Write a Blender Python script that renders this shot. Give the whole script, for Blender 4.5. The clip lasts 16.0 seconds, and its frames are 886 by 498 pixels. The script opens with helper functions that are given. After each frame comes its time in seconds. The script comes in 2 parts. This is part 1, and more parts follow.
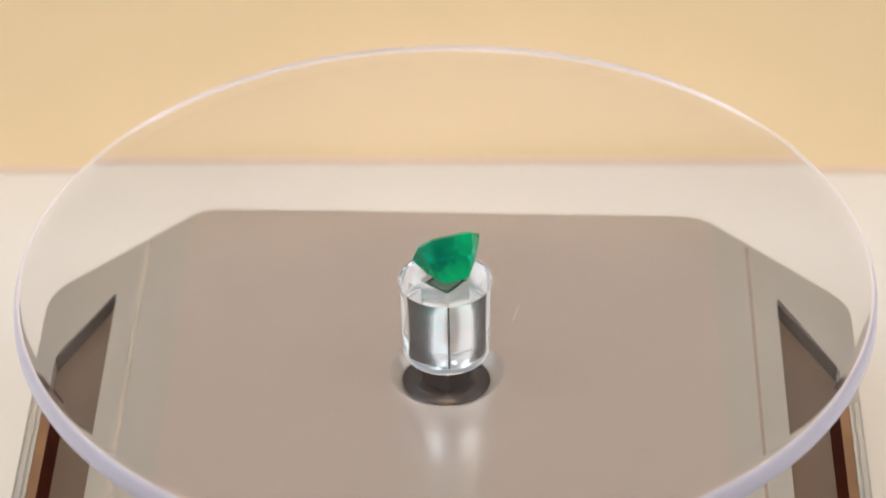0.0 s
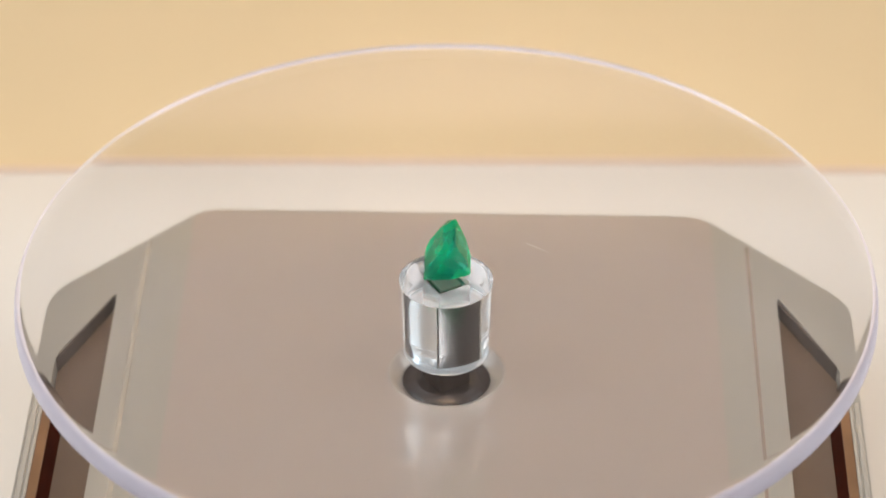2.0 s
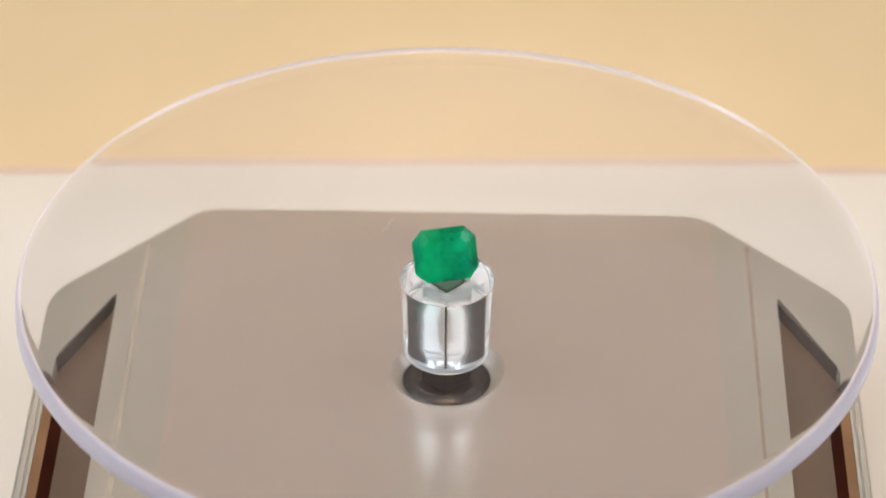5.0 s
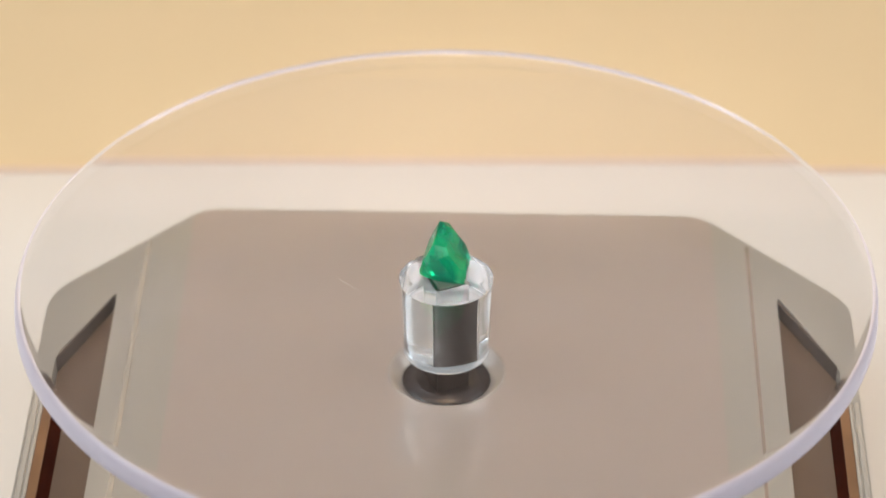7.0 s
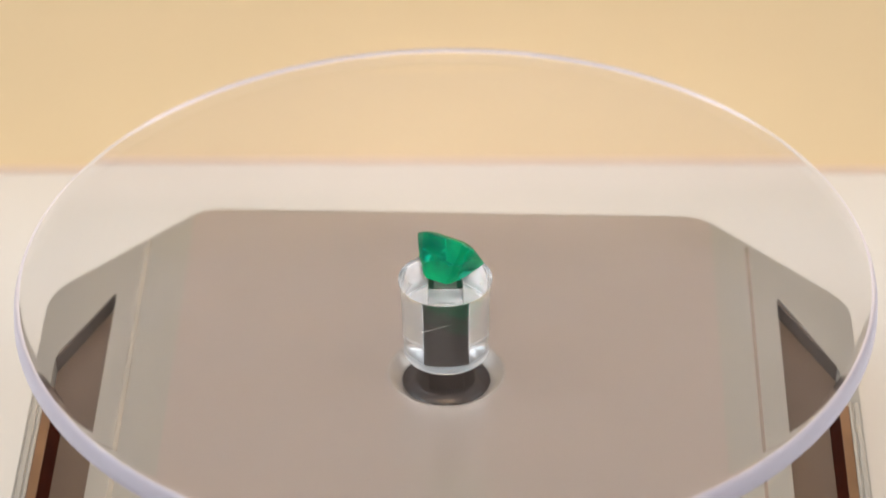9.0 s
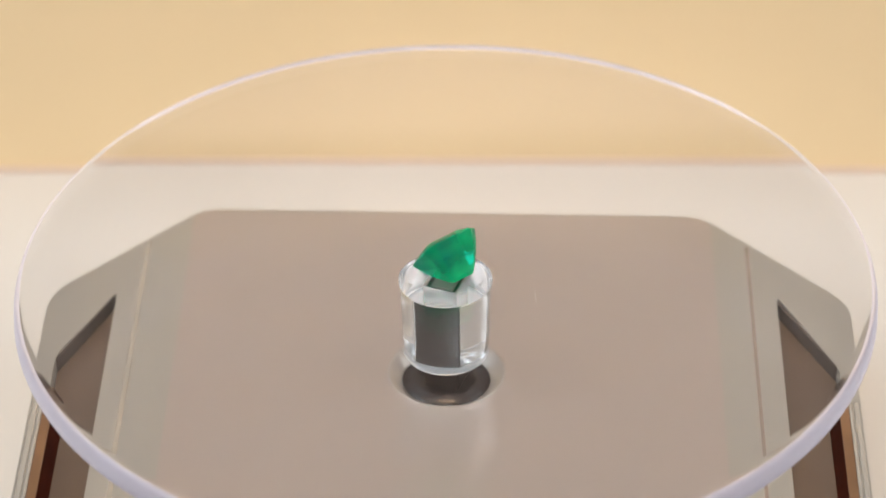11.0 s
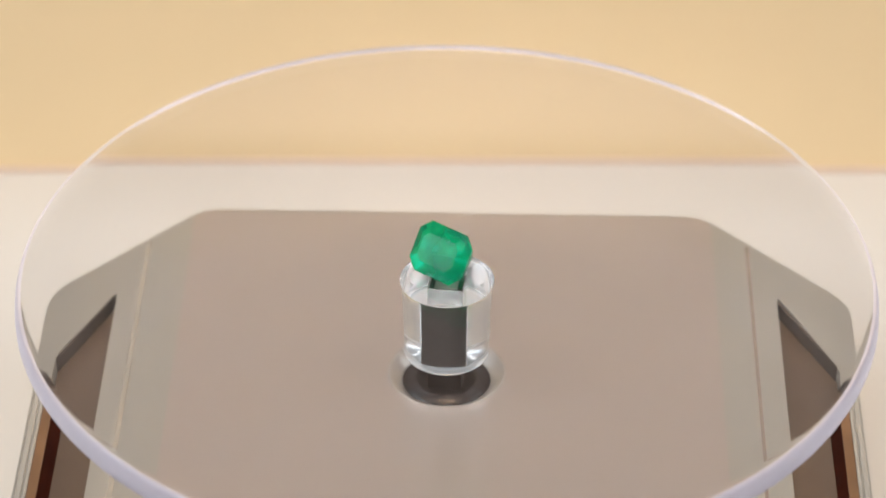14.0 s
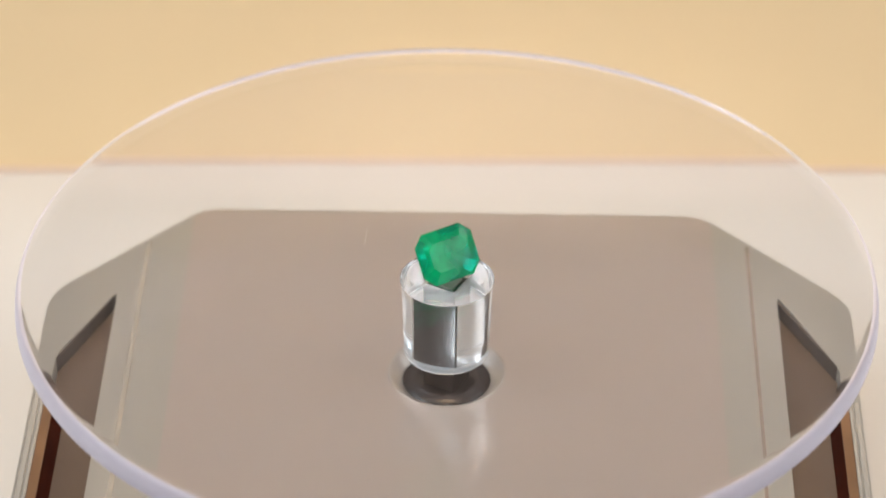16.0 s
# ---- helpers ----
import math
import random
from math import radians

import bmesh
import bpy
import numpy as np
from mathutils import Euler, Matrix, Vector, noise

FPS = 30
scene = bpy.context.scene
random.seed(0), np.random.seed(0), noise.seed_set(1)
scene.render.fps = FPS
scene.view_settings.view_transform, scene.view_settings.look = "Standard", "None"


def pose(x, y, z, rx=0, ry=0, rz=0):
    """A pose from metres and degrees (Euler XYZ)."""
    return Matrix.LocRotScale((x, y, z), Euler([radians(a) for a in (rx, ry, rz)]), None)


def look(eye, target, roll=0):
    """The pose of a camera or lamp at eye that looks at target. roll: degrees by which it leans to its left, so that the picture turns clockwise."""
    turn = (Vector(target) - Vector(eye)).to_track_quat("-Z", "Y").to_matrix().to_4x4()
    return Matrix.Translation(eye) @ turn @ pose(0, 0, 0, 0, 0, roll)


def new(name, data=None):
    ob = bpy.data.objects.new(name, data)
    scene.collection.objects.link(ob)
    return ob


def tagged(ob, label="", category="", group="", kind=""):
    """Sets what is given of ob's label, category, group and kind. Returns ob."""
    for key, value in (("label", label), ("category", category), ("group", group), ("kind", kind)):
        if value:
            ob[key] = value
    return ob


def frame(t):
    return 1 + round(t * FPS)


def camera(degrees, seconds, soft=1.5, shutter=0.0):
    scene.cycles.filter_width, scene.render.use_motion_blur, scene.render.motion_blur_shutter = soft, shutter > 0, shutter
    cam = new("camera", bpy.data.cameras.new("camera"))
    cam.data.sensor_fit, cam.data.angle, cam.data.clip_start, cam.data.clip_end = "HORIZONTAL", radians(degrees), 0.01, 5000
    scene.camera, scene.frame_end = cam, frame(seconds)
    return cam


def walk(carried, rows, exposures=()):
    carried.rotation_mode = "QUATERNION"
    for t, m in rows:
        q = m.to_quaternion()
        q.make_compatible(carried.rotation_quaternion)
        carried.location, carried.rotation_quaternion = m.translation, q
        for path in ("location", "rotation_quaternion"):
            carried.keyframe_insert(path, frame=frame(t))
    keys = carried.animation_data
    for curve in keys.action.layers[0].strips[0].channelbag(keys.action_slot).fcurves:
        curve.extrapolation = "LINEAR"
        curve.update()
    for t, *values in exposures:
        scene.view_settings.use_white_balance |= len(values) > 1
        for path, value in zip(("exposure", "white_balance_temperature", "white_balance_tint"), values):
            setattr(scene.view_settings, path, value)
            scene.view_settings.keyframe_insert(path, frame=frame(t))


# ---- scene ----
# The camera stands still, about half a metre from the turntable. World lengths are metres; MM turns millimetres into them.
MM = 0.001
cam = camera(15.23, 16.0, soft=1.9)
EYE = pose(-0.431 * MM, -384.9 * MM, 276.84 * MM, 90 - 35.352, 0, 0) @ pose(0, 0, 0, 0, 0, -0.26)
cam.data.dof.use_dof, cam.data.dof.focus_distance, cam.data.dof.aperture_fstop = True, 0.468, 19.5
walk(cam, [(0.0, EYE), (16.0, EYE)])

# ---- turning ----
PERIOD = 10.45          # seconds for one turn of the disc
TILT = 0.62             # degrees by which the disc sits askew on its spindle
TILT_AT = 1.98          # seconds at which its high side is farthest from the camera


def turned(t):
    """The disc's pose at t seconds: turned about its upright axis, with its small wobble."""
    turn = Matrix.Rotation(2 * math.pi * t / PERIOD, 4, "Z")
    high = math.pi / 2 - 2 * math.pi * TILT_AT / PERIOD
    axis = Vector((-math.sin(high), math.cos(high), 0))
    hub = Matrix.Translation((0, 0, -16 * MM))
    return hub @ turn @ Matrix.Rotation(radians(-TILT), 4, axis) @ hub.inverted()


# ---- world and light ----
world = bpy.data.worlds.new("room_air")
scene.world = world
world.use_nodes = True
world.node_tree.nodes["Background"].inputs["Color"].default_value = (1.0, 0.93, 0.85, 1)
world.node_tree.nodes["Background"].inputs["Strength"].default_value = 0.15
scene.view_settings.exposure = -0.34


def area(name, at, to, w, h, watts, color):
    data = bpy.data.lights.new(name, "AREA")
    data.shape, data.size, data.size_y, data.energy, data.color = "RECTANGLE", w, h, watts, color
    ob = new(name, data)
    ob.matrix_basis = look(at, to)
    return ob


# warm lamp overhead, cool lights on three walls; all unseen, their windows made up
area("pendant_glow", (0.0, -0.1, 1.35), (0, -0.05, 0), 0.52, 0.12, 7.2, (1.0, 0.67, 0.36))
area("west_side_light", (-1.49, -0.2, 1.0), (0, -0.2, 1.0), 1.68, 1.28, 31, (0.74, 0.90, 1.0))
area("east_side_light", (1.49, -0.2, 1.0), (0, -0.2, 1.0), 1.68, 1.28, 27, (0.94, 0.95, 0.97))
area("south_front_light", (-0.38, -1.49, 1.75), (-0.38, 0, 1.75), 1.66, 1.06, 43, (0.96, 0.95, 0.97))


# ---- materials ----
def material(name):
    m = bpy.data.materials.new(name)
    m.use_nodes = True
    return m, m.node_tree.nodes, m.node_tree.links, m.node_tree.nodes["Principled BSDF"]


def surface(name, color, rough=0.5, metal=0.0, vary=0.08, size=0.02, bump=0.0, fine=0.002, ior=1.5, mottle=0.1, gloss=0.5):
    """A surface with stains at one scale and grain at another."""
    m, n, l, b = material(name)
    at = n.new("ShaderNodeTexCoord")
    big, small = n.new("ShaderNodeTexNoise"), n.new("ShaderNodeTexNoise")
    big.inputs["Scale"].default_value, small.inputs["Scale"].default_value = 1 / size, 1 / fine
    big.inputs["Detail"].default_value = small.inputs["Detail"].default_value = 3
    l.new(at.outputs["Object"], big.inputs["Vector"])
    l.new(at.outputs["Object"], small.inputs["Vector"])
    ramp = n.new("ShaderNodeValToRGB")
    ramp.color_ramp.elements[0].position, ramp.color_ramp.elements[1].position = 0.3, 0.7
    ramp.color_ramp.elements[0].color = (*[c * (1 - vary) for c in color], 1)
    ramp.color_ramp.elements[1].color = (*[min(1, c * (1 + vary)) for c in color], 1)
    l.new(big.outputs["Fac"], ramp.inputs["Fac"])
    l.new(ramp.outputs["Color"], b.inputs["Base Color"])
    r = n.new("ShaderNodeMapRange")
    r.inputs["To Min"].default_value, r.inputs["To Max"].default_value = rough * (1 - mottle), min(1, rough * (1 + mottle))
    l.new(small.outputs["Fac"], r.inputs["Value"])
    l.new(r.outputs["Result"], b.inputs["Roughness"])
    b.inputs["Specular IOR Level"].default_value = gloss
    b.inputs["Metallic"].default_value, b.inputs["IOR"].default_value = metal, ior
    if bump:
        k = n.new("ShaderNodeBump")
        k.inputs["Strength"].default_value, k.inputs["Distance"].default_value = bump, 0.0001
        l.new(small.outputs["Fac"], k.inputs["Height"])
        l.new(k.outputs["Normal"], b.inputs["Normal"])
    return m


def clear(name, color, ior, rough=0.0, sheen=1.0):
    m, n, l, b = material(name)
    b.inputs["Base Color"].default_value = (*color, 1)
    b.inputs["Transmission Weight"].default_value = 1
    b.inputs["IOR"].default_value, b.inputs["Roughness"].default_value = ior, rough
    b.inputs["Specular Tint"].default_value = (sheen, sheen, sheen, 1)
    return m


def emerald_material():
    """Green beryl: clear, with scattering haze whose bright patches stand in for inner light."""
    m, n, l, b = material("emerald")
    out = n["Material Output"]
    at, glow_patches = n.new("ShaderNodeTexCoord"), n.new("ShaderNodeTexNoise")
    glow_patches.inputs["Scale"].default_value, glow_patches.inputs["Detail"].default_value = 170, 3
    l.new(at.outputs["Object"], glow_patches.inputs["Vector"])
    # the brighter green paints in light that passes through the stone
    ramp = n.new("ShaderNodeValToRGB")
    ramp.color_ramp.elements[0].position, ramp.color_ramp.elements[1].position = 0.38, 0.70
    ramp.color_ramp.elements[0].color, ramp.color_ramp.elements[1].color = (0.0, 0.18, 0.135, 1), (0.004, 0.92, 0.35, 1)
    l.new(glow_patches.outputs["Fac"], ramp.inputs["Fac"])
    b.inputs["Base Color"].default_value = (0.0, 0.68, 0.45, 1)
    b.inputs["Transmission Weight"].default_value = 1
    b.inputs["IOR"].default_value, b.inputs["Roughness"].default_value = 1.55, 0.01
    b.inputs["Specular Tint"].default_value = (0.62, 0.62, 0.62, 1)
    haze, glow, mix, both = (n.new("ShaderNodeBsdfDiffuse"), n.new("ShaderNodeBsdfTranslucent"), n.new("ShaderNodeMixShader"),
                             n.new("ShaderNodeMixShader"))
    l.new(ramp.outputs["Color"], haze.inputs["Color"])
    l.new(ramp.outputs["Color"], glow.inputs["Color"])
    both.inputs["Fac"].default_value, mix.inputs["Fac"].default_value = 0.64, 0.44
    l.new(haze.outputs["BSDF"], both.inputs[1])
    l.new(glow.outputs["BSDF"], both.inputs[2])
    l.new(b.outputs["BSDF"], mix.inputs[1])
    l.new(both.outputs["Shader"], mix.inputs[2])
    l.new(mix.outputs["Shader"], out.inputs["Surface"])
    return m


ACRYLIC = clear("acrylic", (0.980, 0.980, 0.987), 1.54)
COOL = clear("spindle_acrylic", (0.82, 0.925, 0.998), 1.63, sheen=0.28)
MOULDED = clear("moulded_socket_acrylic", (0.89, 0.935, 0.985), 1.66, 0.13, sheen=0.22)


def frosted_material(name, share, color):
    """Acrylic with a pale haze of the given colour, in part clear."""
    m, n, l, b = material(name)
    b.inputs["Base Color"].default_value = (0.93, 0.92, 0.98, 1)
    b.inputs["Transmission Weight"].default_value = 1
    b.inputs["IOR"].default_value, b.inputs["Roughness"].default_value = 1.49, 0.15
    haze, glow, both, mix = (n.new("ShaderNodeBsdfDiffuse"), n.new("ShaderNodeBsdfTranslucent"), n.new("ShaderNodeMixShader"),
                             n.new("ShaderNodeMixShader"))
    haze.inputs["Color"].default_value = glow.inputs["Color"].default_value = (*color, 1)
    both.inputs["Fac"].default_value, mix.inputs["Fac"].default_value = 0.4, share
    l.new(haze.outputs["BSDF"], both.inputs[1])
    l.new(glow.outputs["BSDF"], both.inputs[2])
    l.new(b.outputs["BSDF"], mix.inputs[1])
    l.new(both.outputs["Shader"], mix.inputs[2])
    l.new(mix.outputs["Shader"], n["Material Output"].inputs["Surface"])
    return m


# lilac haze on the rim replaces light piped through the clear disc
RIM_GLOW = frosted_material("rim_glow_acrylic", 0.46, (0.86, 0.82, 0.97))
MILKY = frosted_material("milky_acrylic", 0.37, (0.78, 0.82, 0.86))
EDGE = clear("polished_acrylic_edge", (0.98, 0.98, 0.985), 1.49, 0.09)
EMERALD = emerald_material()
PLATE = surface("satin_grey_paint", (0.362, 0.354, 0.326), 0.28, 0.6, 0.03, 0.03, mottle=0.03)
SHEET = surface("satin_champagne_metal", (0.400, 0.357, 0.332), 0.28, 0.62, 0.02, 0.03, mottle=0.03)
FRAME = surface("off_white_plastic", (0.25, 0.235, 0.21), 0.7, 0, 0.05, 0.02, gloss=0.2)
AMBER = surface("amber_panel_edge", (0.115, 0.062, 0.03), 0.35, 0, 0.2, 0.008, 0.1)
RUST_SHADE = surface("shaded_rust_brown_lining", (0.020, 0.003, 0.001), 0.5, 0, 0.3, 0.01, gloss=0.06)
SHADE = surface("umber_recess_shade", (0.055, 0.042, 0.036), 0.5, 0, 0.2, 0.01, gloss=0.2)
GROOVE_GLINT = surface("pale_cream_groove", (0.215, 0.198, 0.172), 0.5, 0, 0.1, 0.01, gloss=0.15)
PINK_GROOVE_GLINT = surface("pinkish_groove", (0.165, 0.133, 0.117), 0.5, 0, 0.1, 0.01, gloss=0.15)
CELL = surface("solar_cell_brown", (0.083, 0.062, 0.048), 0.25, 0, 0.12, 0.02, gloss=0.4)
BLACK = surface("black_plastic", (0.012, 0.008, 0.008), 0.22, 0, 0.15, 0.004, gloss=0.45)
SOOT = surface("black_shaft", (0.010, 0.006, 0.005), 0.5, 0, 0.15, 0.004, gloss=0.06)
CAP = surface("dull_worn_metal", (0.11, 0.10, 0.075), 0.45, 0.2, 0.1, 0.002)
STEEL = surface("grey_countersink", (0.38, 0.365, 0.35), 0.3, 0.6, 0.05, 0.004, 0.05)
CLOTH = surface("white_table", (0.525, 0.505, 0.48), 0.7, 0, 0.02, 0.06, 0.1)
YELLOW = surface("warm_yellow_wall", (0.74, 0.57, 0.34), 0.7, 0, 0.03, 0.07, 0.1)
DIM = surface("room_taupe", (0.15, 0.125, 0.11), 0.8, 0, 0.05, 0.5)
GREYWALL = surface("room_grey", (0.24, 0.225, 0.215), 0.8, 0, 0.05, 0.5)
BLUSH = surface("blush_reflection_panel", (0.37, 0.315, 0.315), 0.8, 0, 0.04, 0.3)
EDGE_BLEND = surface("pinkish_edge_blend", (0.66, 0.52, 0.41), 0.7, 0, 0.03, 0.03)
DARK_STRIP = surface("dark_reflection_strip", (0.02, 0.014, 0.01), 0.6, 0, 0.2, 0.05)
WHITE = surface("room_white", (0.75, 0.72, 0.68), 0.8, 0, 0.03, 0.5)
LINT = surface("pale_lint", (0.78, 0.74, 0.70), 0.7, 0, 0.1, 0.003)


# ---- building helpers ----
def part(name, bm, mat, parent=None, label="", smooth=False, turn=None):
    if turn is not None:
        bmesh.ops.transform(bm, matrix=turn, verts=bm.verts)
    me = bpy.data.meshes.new(name)
    bm.normal_update()
    bm.to_mesh(me)
    bm.free()
    me.materials.append(mat)
    for f in me.polygons:
        f.use_smooth = smooth
    ob = new(name, me)
    if parent is not None:
        ob.parent = parent
    return tagged(ob, label) if label else ob


def lathe(profile, n=160, closed=True):
    """A body of revolution about z; profile: (radius, height) in millimetres, from the axis outward and back for a closed one."""
    bm = bmesh.new()
    rings = []
    for r, z in profile:
        if r < 1e-6:
            rings.append([bm.verts.new((0, 0, z * MM))])
        else:
            rings.append([bm.verts.new((r * MM * math.cos(2 * math.pi * i / n), r * MM * math.sin(2 * math.pi * i / n), z * MM)) for i in range(n)])
    pairs = list(zip(rings, rings[1:])) + ([(rings[-1], rings[0])] if closed and len(rings[0]) > 1 else [])
    for a, b in pairs:
        for i in range(n):
            j = (i + 1) % n
            if len(a) == 1:
                bm.faces.new((a[0], b[j], b[i]))
            elif len(b) == 1:
                bm.faces.new((a[i], a[j], b[0]))
            else:
                bm.faces.new((a[i], a[j], b[j], b[i]))
    bmesh.ops.recalc_face_normals(bm, faces=bm.faces)
    return bm


def prism(outline, z0, z1, bevel=0.0):
    """An upright prism over an outline in millimetres, with its top edges broken by a small bevel."""
    bm = bmesh.new()
    low = [bm.verts.new((x * MM, y * MM, z0 * MM)) for x, y in outline]
    top = [bm.verts.new((x * MM, y * MM, z1 * MM)) for x, y in outline]
    n = len(outline)
    bm.faces.new(top)
    bm.faces.new(low[::-1])
    for i in range(n):
        j = (i + 1) % n
        bm.faces.new((low[i], low[j], top[j], top[i]))
    bmesh.ops.recalc_face_normals(bm, faces=bm.faces)
    if bevel:
        edges = [e for e in bm.edges if all(abs(v.co.z - z1 * MM) < 1e-7 for v in e.verts)]
        bmesh.ops.bevel(bm, geom=edges, offset=bevel * MM, segments=2, profile=0.5, affect="EDGES")
    return bm


def holed(outline, hole, z0, z1):
    """A flat plate over an outline in millimetres with a round hole about the axis, from z0 up to z1."""
    bm = bmesh.new()
    n = 72
    ring = [(hole * math.cos(2 * math.pi * i / n), hole * math.sin(2 * math.pi * i / n)) for i in range(n)]
    loops = {}
    for z in (z0, z1):
        for key, pts in (("out", outline), ("in", ring)):
            loops[key, z] = [bm.verts.new((x * MM, y * MM, z * MM)) for x, y in pts]
        edges = [bm.edges.new((v[i], v[(i + 1) % len(v)])) for v in (loops["out", z], loops["in", z]) for i in range(len(v))]
        bmesh.ops.triangle_fill(bm, use_beauty=True, use_dissolve=False, edges=edges)
    for key in ("out", "in"):
        low, top = loops[key, z0], loops[key, z1]
        for i in range(len(low)):
            j = (i + 1) % len(low)
            bm.faces.new((low[i], low[j], top[j], top[i]))
    bmesh.ops.recalc_face_normals(bm, faces=bm.faces)
    return bm


def rounded(corners, radius, steps=5):
    """An outline with its corners rounded; radius: one for all, or one a corner."""
    out, n = [], len(corners)
    for i, c in enumerate(corners):
        r = radius[i] if isinstance(radius, (list, tuple)) else radius
        p, a, b = Vector(c), Vector(corners[i - 1]), Vector(corners[(i + 1) % n])
        if r <= 0:
            out.append(tuple(p))
            continue
        u, v = (a - p).normalized(), (b - p).normalized()
        for k in range(steps + 1):
            s = k / steps
            q = (p + u * r) * (1 - s) ** 2 + p * 2 * s * (1 - s) + (p + v * r) * s * s
            out.append(tuple(q))
    return out


def empty(name, label, category, **more):
    return tagged(new(name), label, category, **more)


# ---- the room, table and backdrop ----
TABLE_Z = -42
BACK_Y = 88


def sheet(name, x0, x1, y0, y1, z0, z1, mat, label):
    bm = bmesh.new()
    bmesh.ops.create_cube(bm, size=1)
    for v in bm.verts:
        v.co = Vector(((x0 + x1) / 2 + v.co.x * (x1 - x0), (y0 + y1) / 2 + v.co.y * (y1 - y0), (z0 + z1) / 2 + v.co.z * (z1 - z0))) * MM
    return tagged(part(name, bm, mat, None, label), kind="structure")


def window(name, mid, along, w, h):
    """A made-up plain white window frame of four bars and a middle bar, round a wall's unseen light."""
    bm = bmesh.new()
    for dx, dz, sx, sz in ((0, h / 2, w + 0.12, 0.06), (0, -h / 2, w + 0.12, 0.06), (-w / 2, 0, 0.06, h), (w / 2, 0, 0.06, h)):
        made = bmesh.ops.create_cube(bm, size=1)["verts"]
        for v in made:
            side, up, deep = dx + v.co.x * sx, dz + v.co.z * sz, v.co.y * 0.05
            v.co = Vector(mid) + (Vector((side, deep, up)) if along == "x" else Vector((deep, side, up)))
    return tagged(part(name, bm, WHITE, None, "plain white window frame added round an unseen light"), kind="structure")


def build_room():
    table = sheet("table_top", -700, 700, -800, BACK_Y + 6, TABLE_Z - 25, TABLE_Z, CLOTH, "white matt table top under the turntable")
    for x in (-660, 660):
        for y in (-760, BACK_Y - 34):
            corners = rounded([(x - 25, y - 25), (x + 25, y - 25), (x + 25, y + 25), (x - 25, y + 25)], 6)
            part("leg", prism(corners, -792, TABLE_Z - 25), CLOTH, table)
    board = sheet("wall_backdrop", -700, 700, BACK_Y, BACK_Y + 3, TABLE_Z + 0.02, 18, YELLOW, "plain warm yellow board standing on the table")
    board.matrix_basis = Matrix.Translation((-0.077, BACK_Y * MM, 0)) @ Matrix.Rotation(radians(-0.5), 4, "Z") @ Matrix.Translation((0.077, -BACK_Y * MM, 0))
    sheet("wall_north", -1560, 1560, 700, 760, -792, 2400, DIM, "plain taupe room wall behind the board")
    sheet("wall_south", -1560, 1560, -1560, -1500, -792, 2400, GREYWALL, "plain grey room wall behind the camera")
    sheet("wall_east", 1500, 1560, -1500, 700, -792, 2400, WHITE, "plain white room wall")
    sheet("wall_west", -1560, -1500, -1500, 700, -792, 2400, WHITE, "plain white room wall")
    sheet("ceiling", -1560, 1560, -1560, 760, 2400, 2460, WHITE, "plain white ceiling")
    sheet("floor", -1560, 1560, -1560, 760, -852, -792, WHITE, "plain pale floor")
    # unseen panel and strip, put here to shape what the disc reflects
    sheet("wall_panel", -1500, 1500, 690, 699, -791, 447.5, BLUSH, "pale blush panel added for its reflection in the disc")
    sheet("trim", -1500, 1500, 684, 699, 448, 475, DARK_STRIP, "dark strip added for its reflection in the disc")
    # mid-tone strip added to soften the line between board and table
    blend = sheet("trim_blend", -700, 700, BACK_Y - 0.5, BACK_Y - 0.1, TABLE_Z + 0.02, TABLE_Z + 1.3, EDGE_BLEND, "pale pinkish strip blending the yellow board's foot into the table")
    blend.matrix_basis = board.matrix_basis
    # frames added round the unseen wall lights
    window("window_1", (-1.48, -0.2, 1.0), "y", 1.7, 1.3)
    window("window_2", (1.48, -0.2, 1.0), "y", 1.7, 1.3)
    window("window_3", (-0.38, -1.48, 1.75), "x", 1.7, 1.1)


# ---- the turntable's base ----
PLATE_Z = -20


ASKEW = Matrix.Rotation(radians(-1.5), 4, "Z")


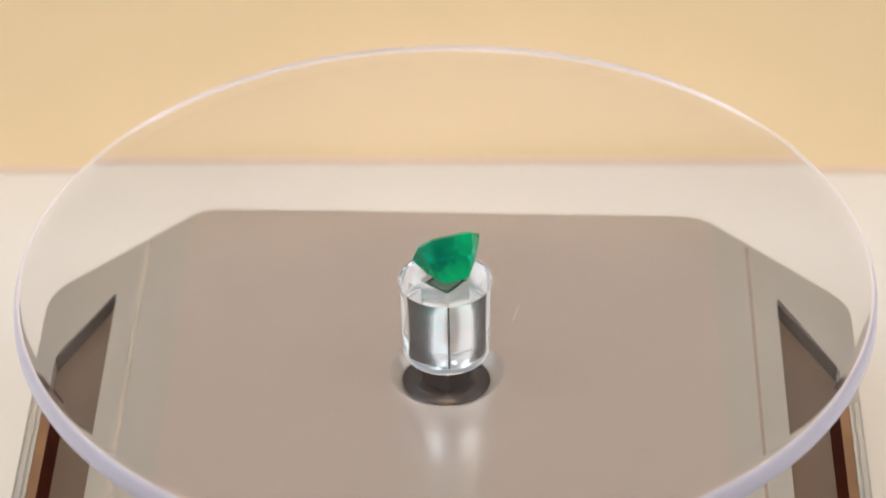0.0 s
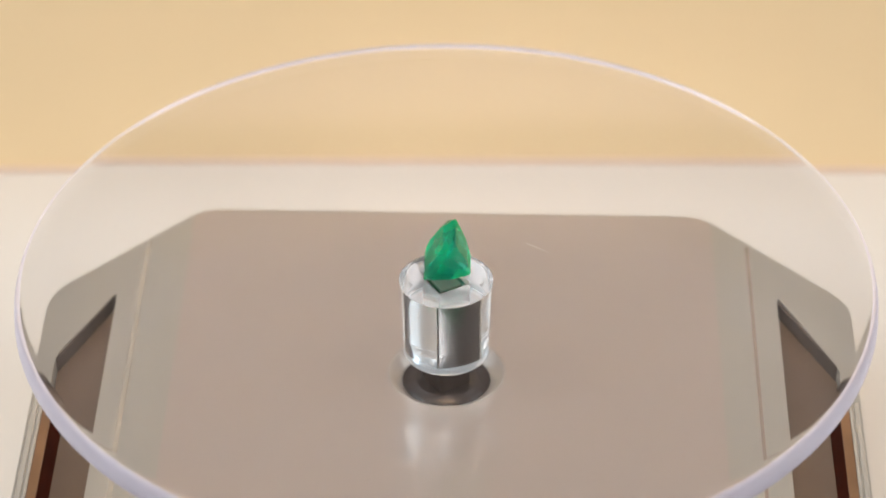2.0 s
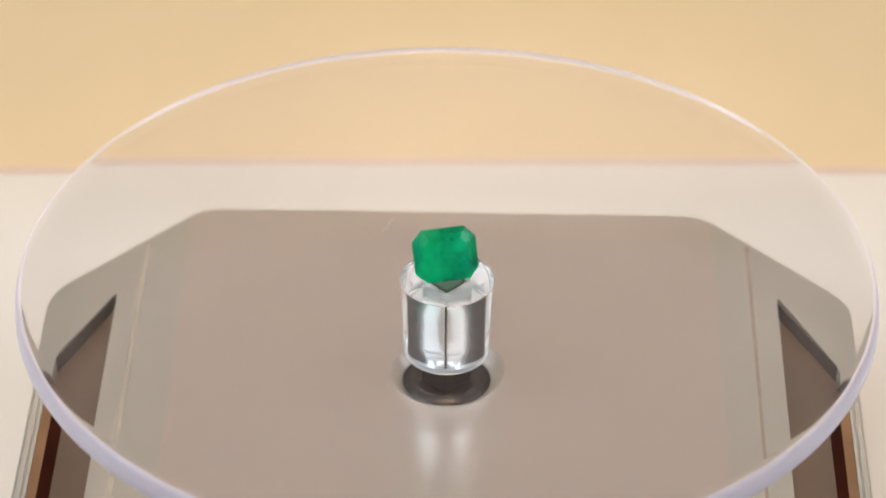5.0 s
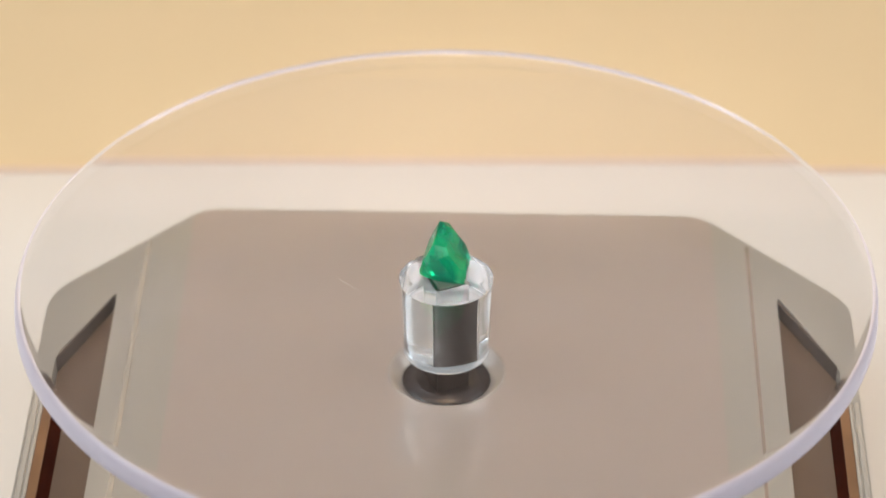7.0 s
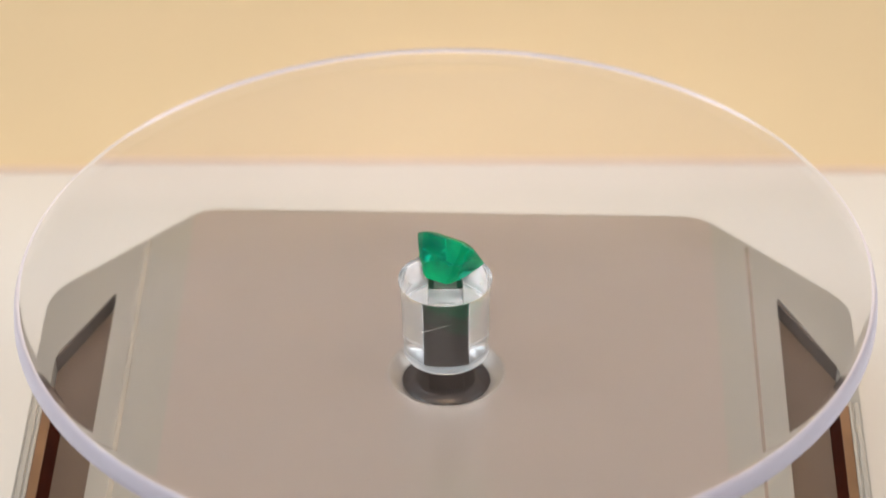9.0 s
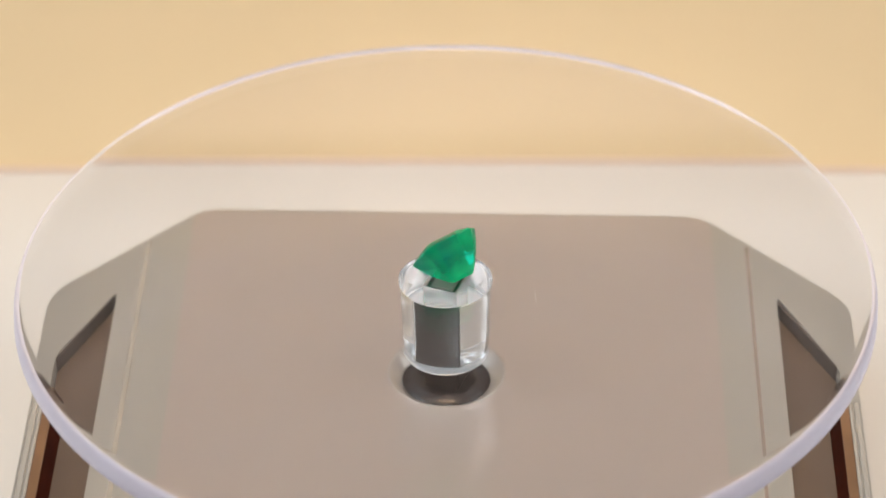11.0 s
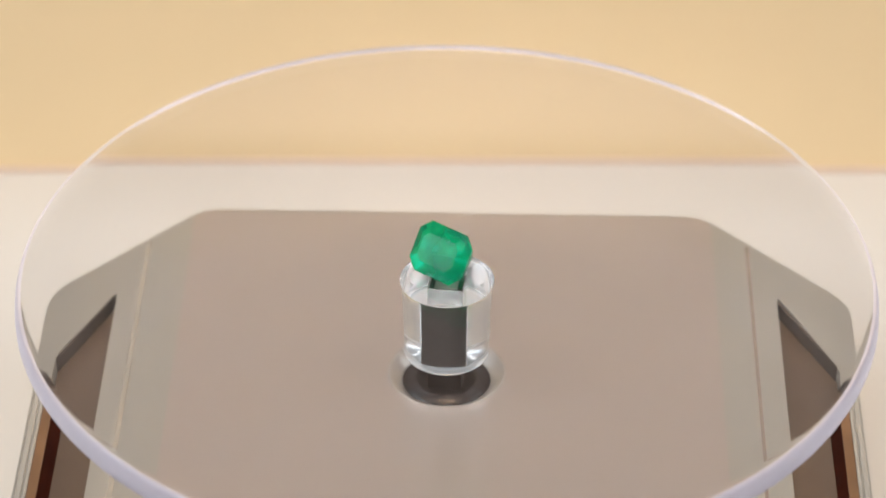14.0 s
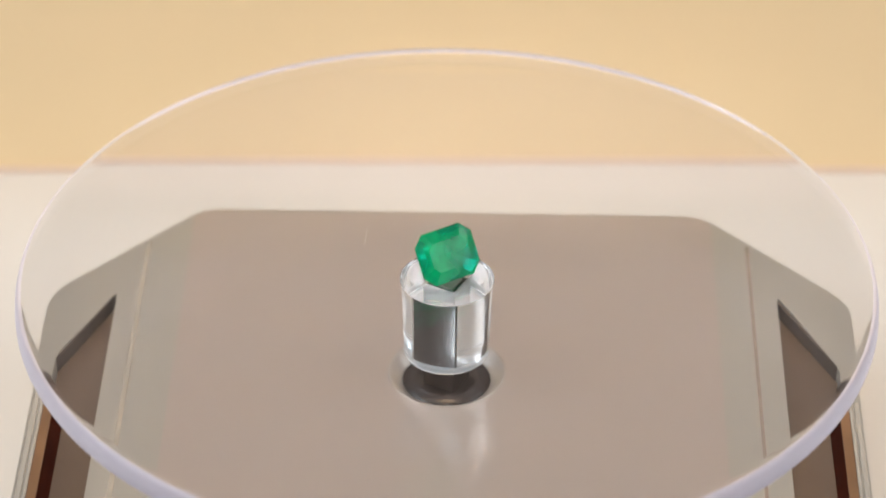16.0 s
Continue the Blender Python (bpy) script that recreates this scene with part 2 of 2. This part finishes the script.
def build_base(base):
    """The fixed lower body, set a little askew to the camera."""
    def piece(name, bm, mat, label="", smooth=False):
        return part(name, bm, mat, base, label, smooth, ASKEW)
    outline = rounded([(-57.6, -75), (-57.6, 3), (-50.2, 19), (-50.2, -75), (49.3, -75), (49.3, 19.5), (57.4, 2), (57.4, -75), (60.2, -75),
                       (60.2, 17.8), (38.6, 40.4), (-38.8, 41.2), (-60.4, 18.3), (-60.4, -75)],
                      [0, 1.5, 1.2, 0, 0, 1.2, 1.5, 0, 0, 4, 3, 3, 4, 0])
    piece("body", prism(outline, TABLE_Z + 0.01, PLATE_Z - 1.75), PLATE)
    piece("top_plate", holed(outline, 8.6, PLATE_Z - 1.745, PLATE_Z), PLATE)
    mid = rounded([(-40.2, -74), (40.2, -74), (40.2, 37.9), (38.3, 39.8), (-38.3, 40.5), (-40.2, 38.6)], [0, 0, 1, 1, 1, 1])
    piece("cover_sheet", holed(mid, 8.62, PLATE_Z + 0.004, PLATE_Z + 0.16), SHEET, "satin champagne metal cover sheet")
    for s in (-1, 1):
        line, inner = (46.3, 50.2) if s < 0 else (45.2, 49.3)
        x0, x1 = sorted((s * line, s * (line + (0.8 if s < 0 else 0.5))))
        y0, y1 = (33.1, 33.4) if s < 0 else (33.5, 33.2)
        # flat strip in place of a groove; what the groove reflects is its colour
        piece("groove_line", prism([(x0, -74), (x1, -74), (x1, y1 - 1.2), (x0, y0 - 1.2)], PLATE_Z - 0.1, PLATE_Z + 0.03), GROOVE_GLINT if s < 0 else PINK_GROOVE_GLINT,
              "thin cream strip painted as a groove's reflection" if s < 0 else "thin pinkish-brown strip painted as a groove's reflection")
        x0, x1 = sorted((s * (inner + 0.05), s * 57.35))
        ends = [(57.3, 1.8), (inner + 0.1, 19.2)] if s > 0 else [(-inner - 0.1, 18.7), (-57.5, 2.8)]
        piece("solar_panel", prism([(x0, -74.5), (x1, -74.5)] + ends, PLATE_Z - 4, PLATE_Z - 2.6), CELL, "dark brown glossy solar panel")
        # thin slab over the recess wall, coloured dark in place of its shade
        a, b = Vector((57.4 * s, 2.3)), Vector(((inner + 0.15) * s, 18.6))
        side = Vector((-s * (b - a).y * s, (b - a).x * s)).normalized() * 0.35
        side = side if side.y < 0 else -side
        quad = [a, b, b + side, a + side]
        piece("recess_wall", prism([tuple(q) for q in quad], PLATE_Z - 2.7, PLATE_Z - 0.15), SHADE, "recess wall slab, dark umber to stand for shade")
        # sloped brown lining; the recess's shadow is darkened into its colour
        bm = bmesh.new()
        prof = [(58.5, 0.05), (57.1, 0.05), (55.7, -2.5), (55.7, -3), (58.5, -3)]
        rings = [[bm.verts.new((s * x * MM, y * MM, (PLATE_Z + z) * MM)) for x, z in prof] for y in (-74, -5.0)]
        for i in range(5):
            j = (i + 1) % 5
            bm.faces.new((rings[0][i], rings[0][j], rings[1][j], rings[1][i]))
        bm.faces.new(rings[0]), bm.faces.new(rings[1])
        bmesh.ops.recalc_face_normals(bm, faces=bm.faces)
        piece("recess_lining", bm, RUST_SHADE, "rust-brown sloped recess lining, its shade put into the colour")
        x0, x1 = sorted((s * 57.0, s * 58.4))
        piece("panel_edge", prism([(x0, -74), (x1, -74), (x1, -4.8), (x0, -4.8)], PLATE_Z - 0.5, PLATE_Z + 0.12, 0.05), AMBER, "amber-brown panel edge")
        for lo, hi, up in ((58.45, 58.95, 0.2), (59.2, 60.0, 0.12)):
            x0, x1 = sorted((s * lo, s * hi))
            piece("frame_strip", prism([(x0, -74), (x1, -74), (x1, -4), (x0, -4)], PLATE_Z - 0.5, PLATE_Z + up, 0.1), FRAME, "pale grey plastic frame strip")
    piece("hub_collar", lathe([(8.6, PLATE_Z + 0.14), (8.35, PLATE_Z + 0.08), (7.9, PLATE_Z - 0.16), (7.2, PLATE_Z - 0.68), (6.6, PLATE_Z - 1.25), (6.45, PLATE_Z - 1.4), (6.45, PLATE_Z - 1.7), (8.55, PLATE_Z - 1.7), (8.6, PLATE_Z + 0.1)], 96), STEEL,
          "satin grey countersunk hub collar", True)
    piece("hub", lathe([(0, PLATE_Z - 1.4), (4.0, PLATE_Z - 1.4), (4.25, PLATE_Z - 1.0), (4.5, PLATE_Z - 0.88), (4.75, PLATE_Z - 1.0), (5.1, PLATE_Z - 1.5), (6.44, PLATE_Z - 1.5), (6.44, PLATE_Z - 1.7),
                        (0, PLATE_Z - 1.7)], 96, False), BLACK, "black plastic motor hub", True)


# ---- the turning disc ----
DISC_T = 3.3
CORNER_AT = 2.45        # seconds at which a corner of the square socket points at the camera
SOCKET = 2.55           # half the width of the square socket


def build_disc(parent):
    """The disc and the spindle moulded under it are one piece, with a square socket up the spindle."""
    n = 384
    turn = -math.pi / 2 - 2 * math.pi * CORNER_AT / PERIOD
    profile = [(59.9, 0), (60.35, -0.04), (60.7, -0.13), (61.0, -0.28), (61.25, -0.55), (61.45, -1.0), (61.62, -1.7), (61.7, -3.05), (61.47, -DISC_T), (6.78, -DISC_T), (6.7, -3.5), (6.56, -5.2), (6.42, -8), (6.32, -12), (6.27, -14.95), (6.16, -15.08), (6.24, -15.22), (6.26, -15.6), (6.1, -15.95), (5.85, -16.1), (5.1, -16.1), (5.0, -15.3)]
    bm = bmesh.new()

    def square(a):
        return min(SOCKET / math.cos((a - turn) % (math.pi / 2) - math.pi / 4), 3.5)

    def ring(radius, z):
        around = [turn + 2 * math.pi * i / n for i in range(n)]
        return [bm.verts.new((radius(a) * MM * math.cos(a), radius(a) * MM * math.sin(a), z * MM)) for a in around]
    rings = [ring(lambda a, r=r: r, z) for r, z in profile] + [ring(square, -15.25), ring(square, -DISC_T - 0.05)]
    for a, b in zip(rings, rings[1:]):
        for i in range(n):
            bm.faces.new((a[i], a[(i + 1) % n], b[(i + 1) % n], b[i]))
    bm.faces.new(rings[0]), bm.faces.new(rings[-1])
    bmesh.ops.recalc_face_normals(bm, faces=bm.faces)
    disc = part("disc", bm, ACRYLIC, parent, "clear round acrylic disc with lilac light painted into its rim and a square-socketed spindle below")
    disc.data.materials.append(RIM_GLOW)
    disc.data.materials.append(MILKY)
    disc.data.materials.append(COOL)
    disc.data.materials.append(EDGE)
    disc.data.materials.append(MOULDED)
    for f in disc.data.polygons:
        c, up = Vector(f.center), abs(f.normal.z)
        far = math.hypot(c.x, c.y)
        if far > 50 * MM:
            f.material_index = 1 if -3.25 * MM < c.z < -0.18 * MM else 4 if -0.18 * MM < c.z < -0.001 * MM else 0
        elif c.z < -15.7 * MM or (c.z < -15.0 * MM and up > 0.5):
            f.material_index = 2
        elif far < 3.7 * MM and -15.2 * MM < c.z < -3.4 * MM:
            f.material_index = 5
        else:
            f.material_index = 3 if c.z < -3.31 * MM and far < 7 * MM else 0
        f.use_smooth = (up < 0.9 and 5 * MM < far < 50 * MM and c.z > -15.8 * MM) or (far > 50 * MM and c.z < -0.005 * MM and up < 0.9999)
    disc.visible_shadow = False
    return disc


def build_shaft(parent):
    turn = -math.pi / 2 - 2 * math.pi * CORNER_AT / PERIOD
    half = 2.46
    pts = [(half * math.sqrt(2) * math.cos(turn + k * math.pi / 2), half * math.sqrt(2) * math.sin(turn + k * math.pi / 2)) for k in range(4)]
    shaft = part("drive_shaft", prism(pts, PLATE_Z - 1.3, -3.95, 0.1), SOOT, parent, "black square motor shaft")
    part("shaft_cap", prism([(x * 0.66, y * 0.66) for x, y in pts], -3.95, -3.6, 0.1), CAP, shaft, "dull worn metal shaft end")
    return shaft


# ---- the emerald ----
FACE_AT = 4.65          # seconds at which the emerald's table faces the camera


def build_emerald():
    """A step-cut octagon: W by H millimetres, its table towards +z and its keel along x."""
    bm = bmesh.new()
    w, h = 4.62, 3.8

    def octagon(a, b, cut, z):
        pts = [(a, -b + cut), (a, b - cut), (a - cut, b), (-a + cut, b), (-a, b - cut), (-a, -b + cut), (-a + cut, -b), (a - cut, -b)]
        return [bm.verts.new((x * MM, y * MM, z * MM)) for x, y in pts]
    levels = [(w * 0.66, h * 0.56, 0.8, 0.98), (w * 0.965, h * 0.955, 1.45, 0.27), (w, h, 1.55, 0.1), (w, h, 1.55, -0.12),
              (w * 0.9, h * 0.84, 1.15, -1.2), (w * 0.72, h * 0.56, 0.8, -3.0), (w * 0.46, h * 0.16, 0.3, -4.9)]
    rings = [octagon(*v) for v in levels]
    bm.faces.new(rings[0])
    for a, b in zip(rings, rings[1:]):
        for i in range(8):
            j = (i + 1) % 8
            bm.faces.new((a[i], a[j], b[j], b[i]))
    k0, k1 = bm.verts.new((w * 0.36 * MM, 0, -5.3 * MM)), bm.verts.new((-w * 0.36 * MM, 0, -5.3 * MM))
    r = rings[-1]
    bm.faces.new((r[0], r[1], k0)), bm.faces.new((r[4], r[5], k1))
    bm.faces.new((r[1], r[2], k0)), bm.faces.new((r[7], r[0], k0)), bm.faces.new((r[3], r[4], k1)), bm.faces.new((r[5], r[6], k1))
    bm.faces.new((r[2], r[3], k1, k0)), bm.faces.new((r[6], r[7], k0, k1))
    bmesh.ops.recalc_face_normals(bm, faces=bm.faces)
    # lean back about x until the lower pavilion lies flat, then set it on the disc
    lean = radians(55)
    bmesh.ops.transform(bm, matrix=Matrix.Rotation(lean, 4, "X"), verts=bm.verts)
    low = min(v.co.z for v in bm.verts)
    front = min(v.co.y for v in bm.verts if v.co.z < low + 0.5 * MM)
    bmesh.ops.translate(bm, vec=(0, -front - 3.2 * MM, -low + 0.01 * MM), verts=bm.verts)
    spin = Matrix.Rotation(-2 * math.pi * FACE_AT / PERIOD, 4, "Z")
    bmesh.ops.transform(bm, matrix=spin, verts=bm.verts)
    bmesh.ops.translate(bm, vec=(0.5 * MM, 0.1 * MM, 0), verts=bm.verts)
    return tagged(part("emerald", bm, EMERALD), "green step-cut emerald leaning on the clear disc", "gemstone")


def build_lint():
    """A fine pale hair lying on the disc."""
    bm = bmesh.new()
    n, r = 14, 0.019
    rings = []
    t0 = 9.1
    base = -math.pi / 2 - 2 * math.pi * t0 / PERIOD
    rot = Matrix.Rotation(base + math.pi / 2, 3, "Z")
    for i in range(n):
        s = i / (n - 1) - 0.5
        c = rot @ Vector((s * 3.6 - 0.6, -14.3 + s * 1.6 + 0.12 * math.sin(s * 4), 0.07))
        rings.append([bm.verts.new((c + rot @ Vector((0, r * math.cos(k * 2.094), r * math.sin(k * 2.094)))) * MM) for k in range(3)])
    for a, b in zip(rings, rings[1:]):
        for k in range(3):
            bm.faces.new((a[k], a[(k + 1) % 3], b[(k + 1) % 3], b[k]))
    bm.faces.new(rings[0]), bm.faces.new(rings[-1])
    bmesh.ops.recalc_face_normals(bm, faces=bm.faces)
    return tagged(part("lint_hair", bm, LINT), "fine pale hair lying on the disc", "lint")


build_room()
TURNTABLE = empty("display_turntable", "grey display turntable with a clear disc on a white table", "turntable")
build_base(TURNTABLE)


# unseen fixture, its form made up to carry the overhead lamp
def build_pendant():
    lamp = empty("pendant_lamp", "slim grey pendant added to carry the unseen overhead lamp", "lamp")
    part("housing", prism(rounded([(-320, -200), (320, -200), (320, 0), (-320, 0)], 30), 1362, 1410, 4), PLATE, lamp)
    part("cord", lathe([(0, 1410), (4, 1410), (4, 2399), (0, 2399)], 16, False), BLACK, lamp, "thin black cord")
    return lamp


build_pendant()
DISC = build_disc(TURNTABLE)
SHAFT = build_shaft(TURNTABLE)
STONE = build_emerald()
HAIR = build_lint()


def motions():
    times = [0.5 * i for i in range(33)]
    for thing in (DISC, SHAFT, STONE, HAIR):
        walk(thing, [(t, turned(t)) for t in times])


motions()
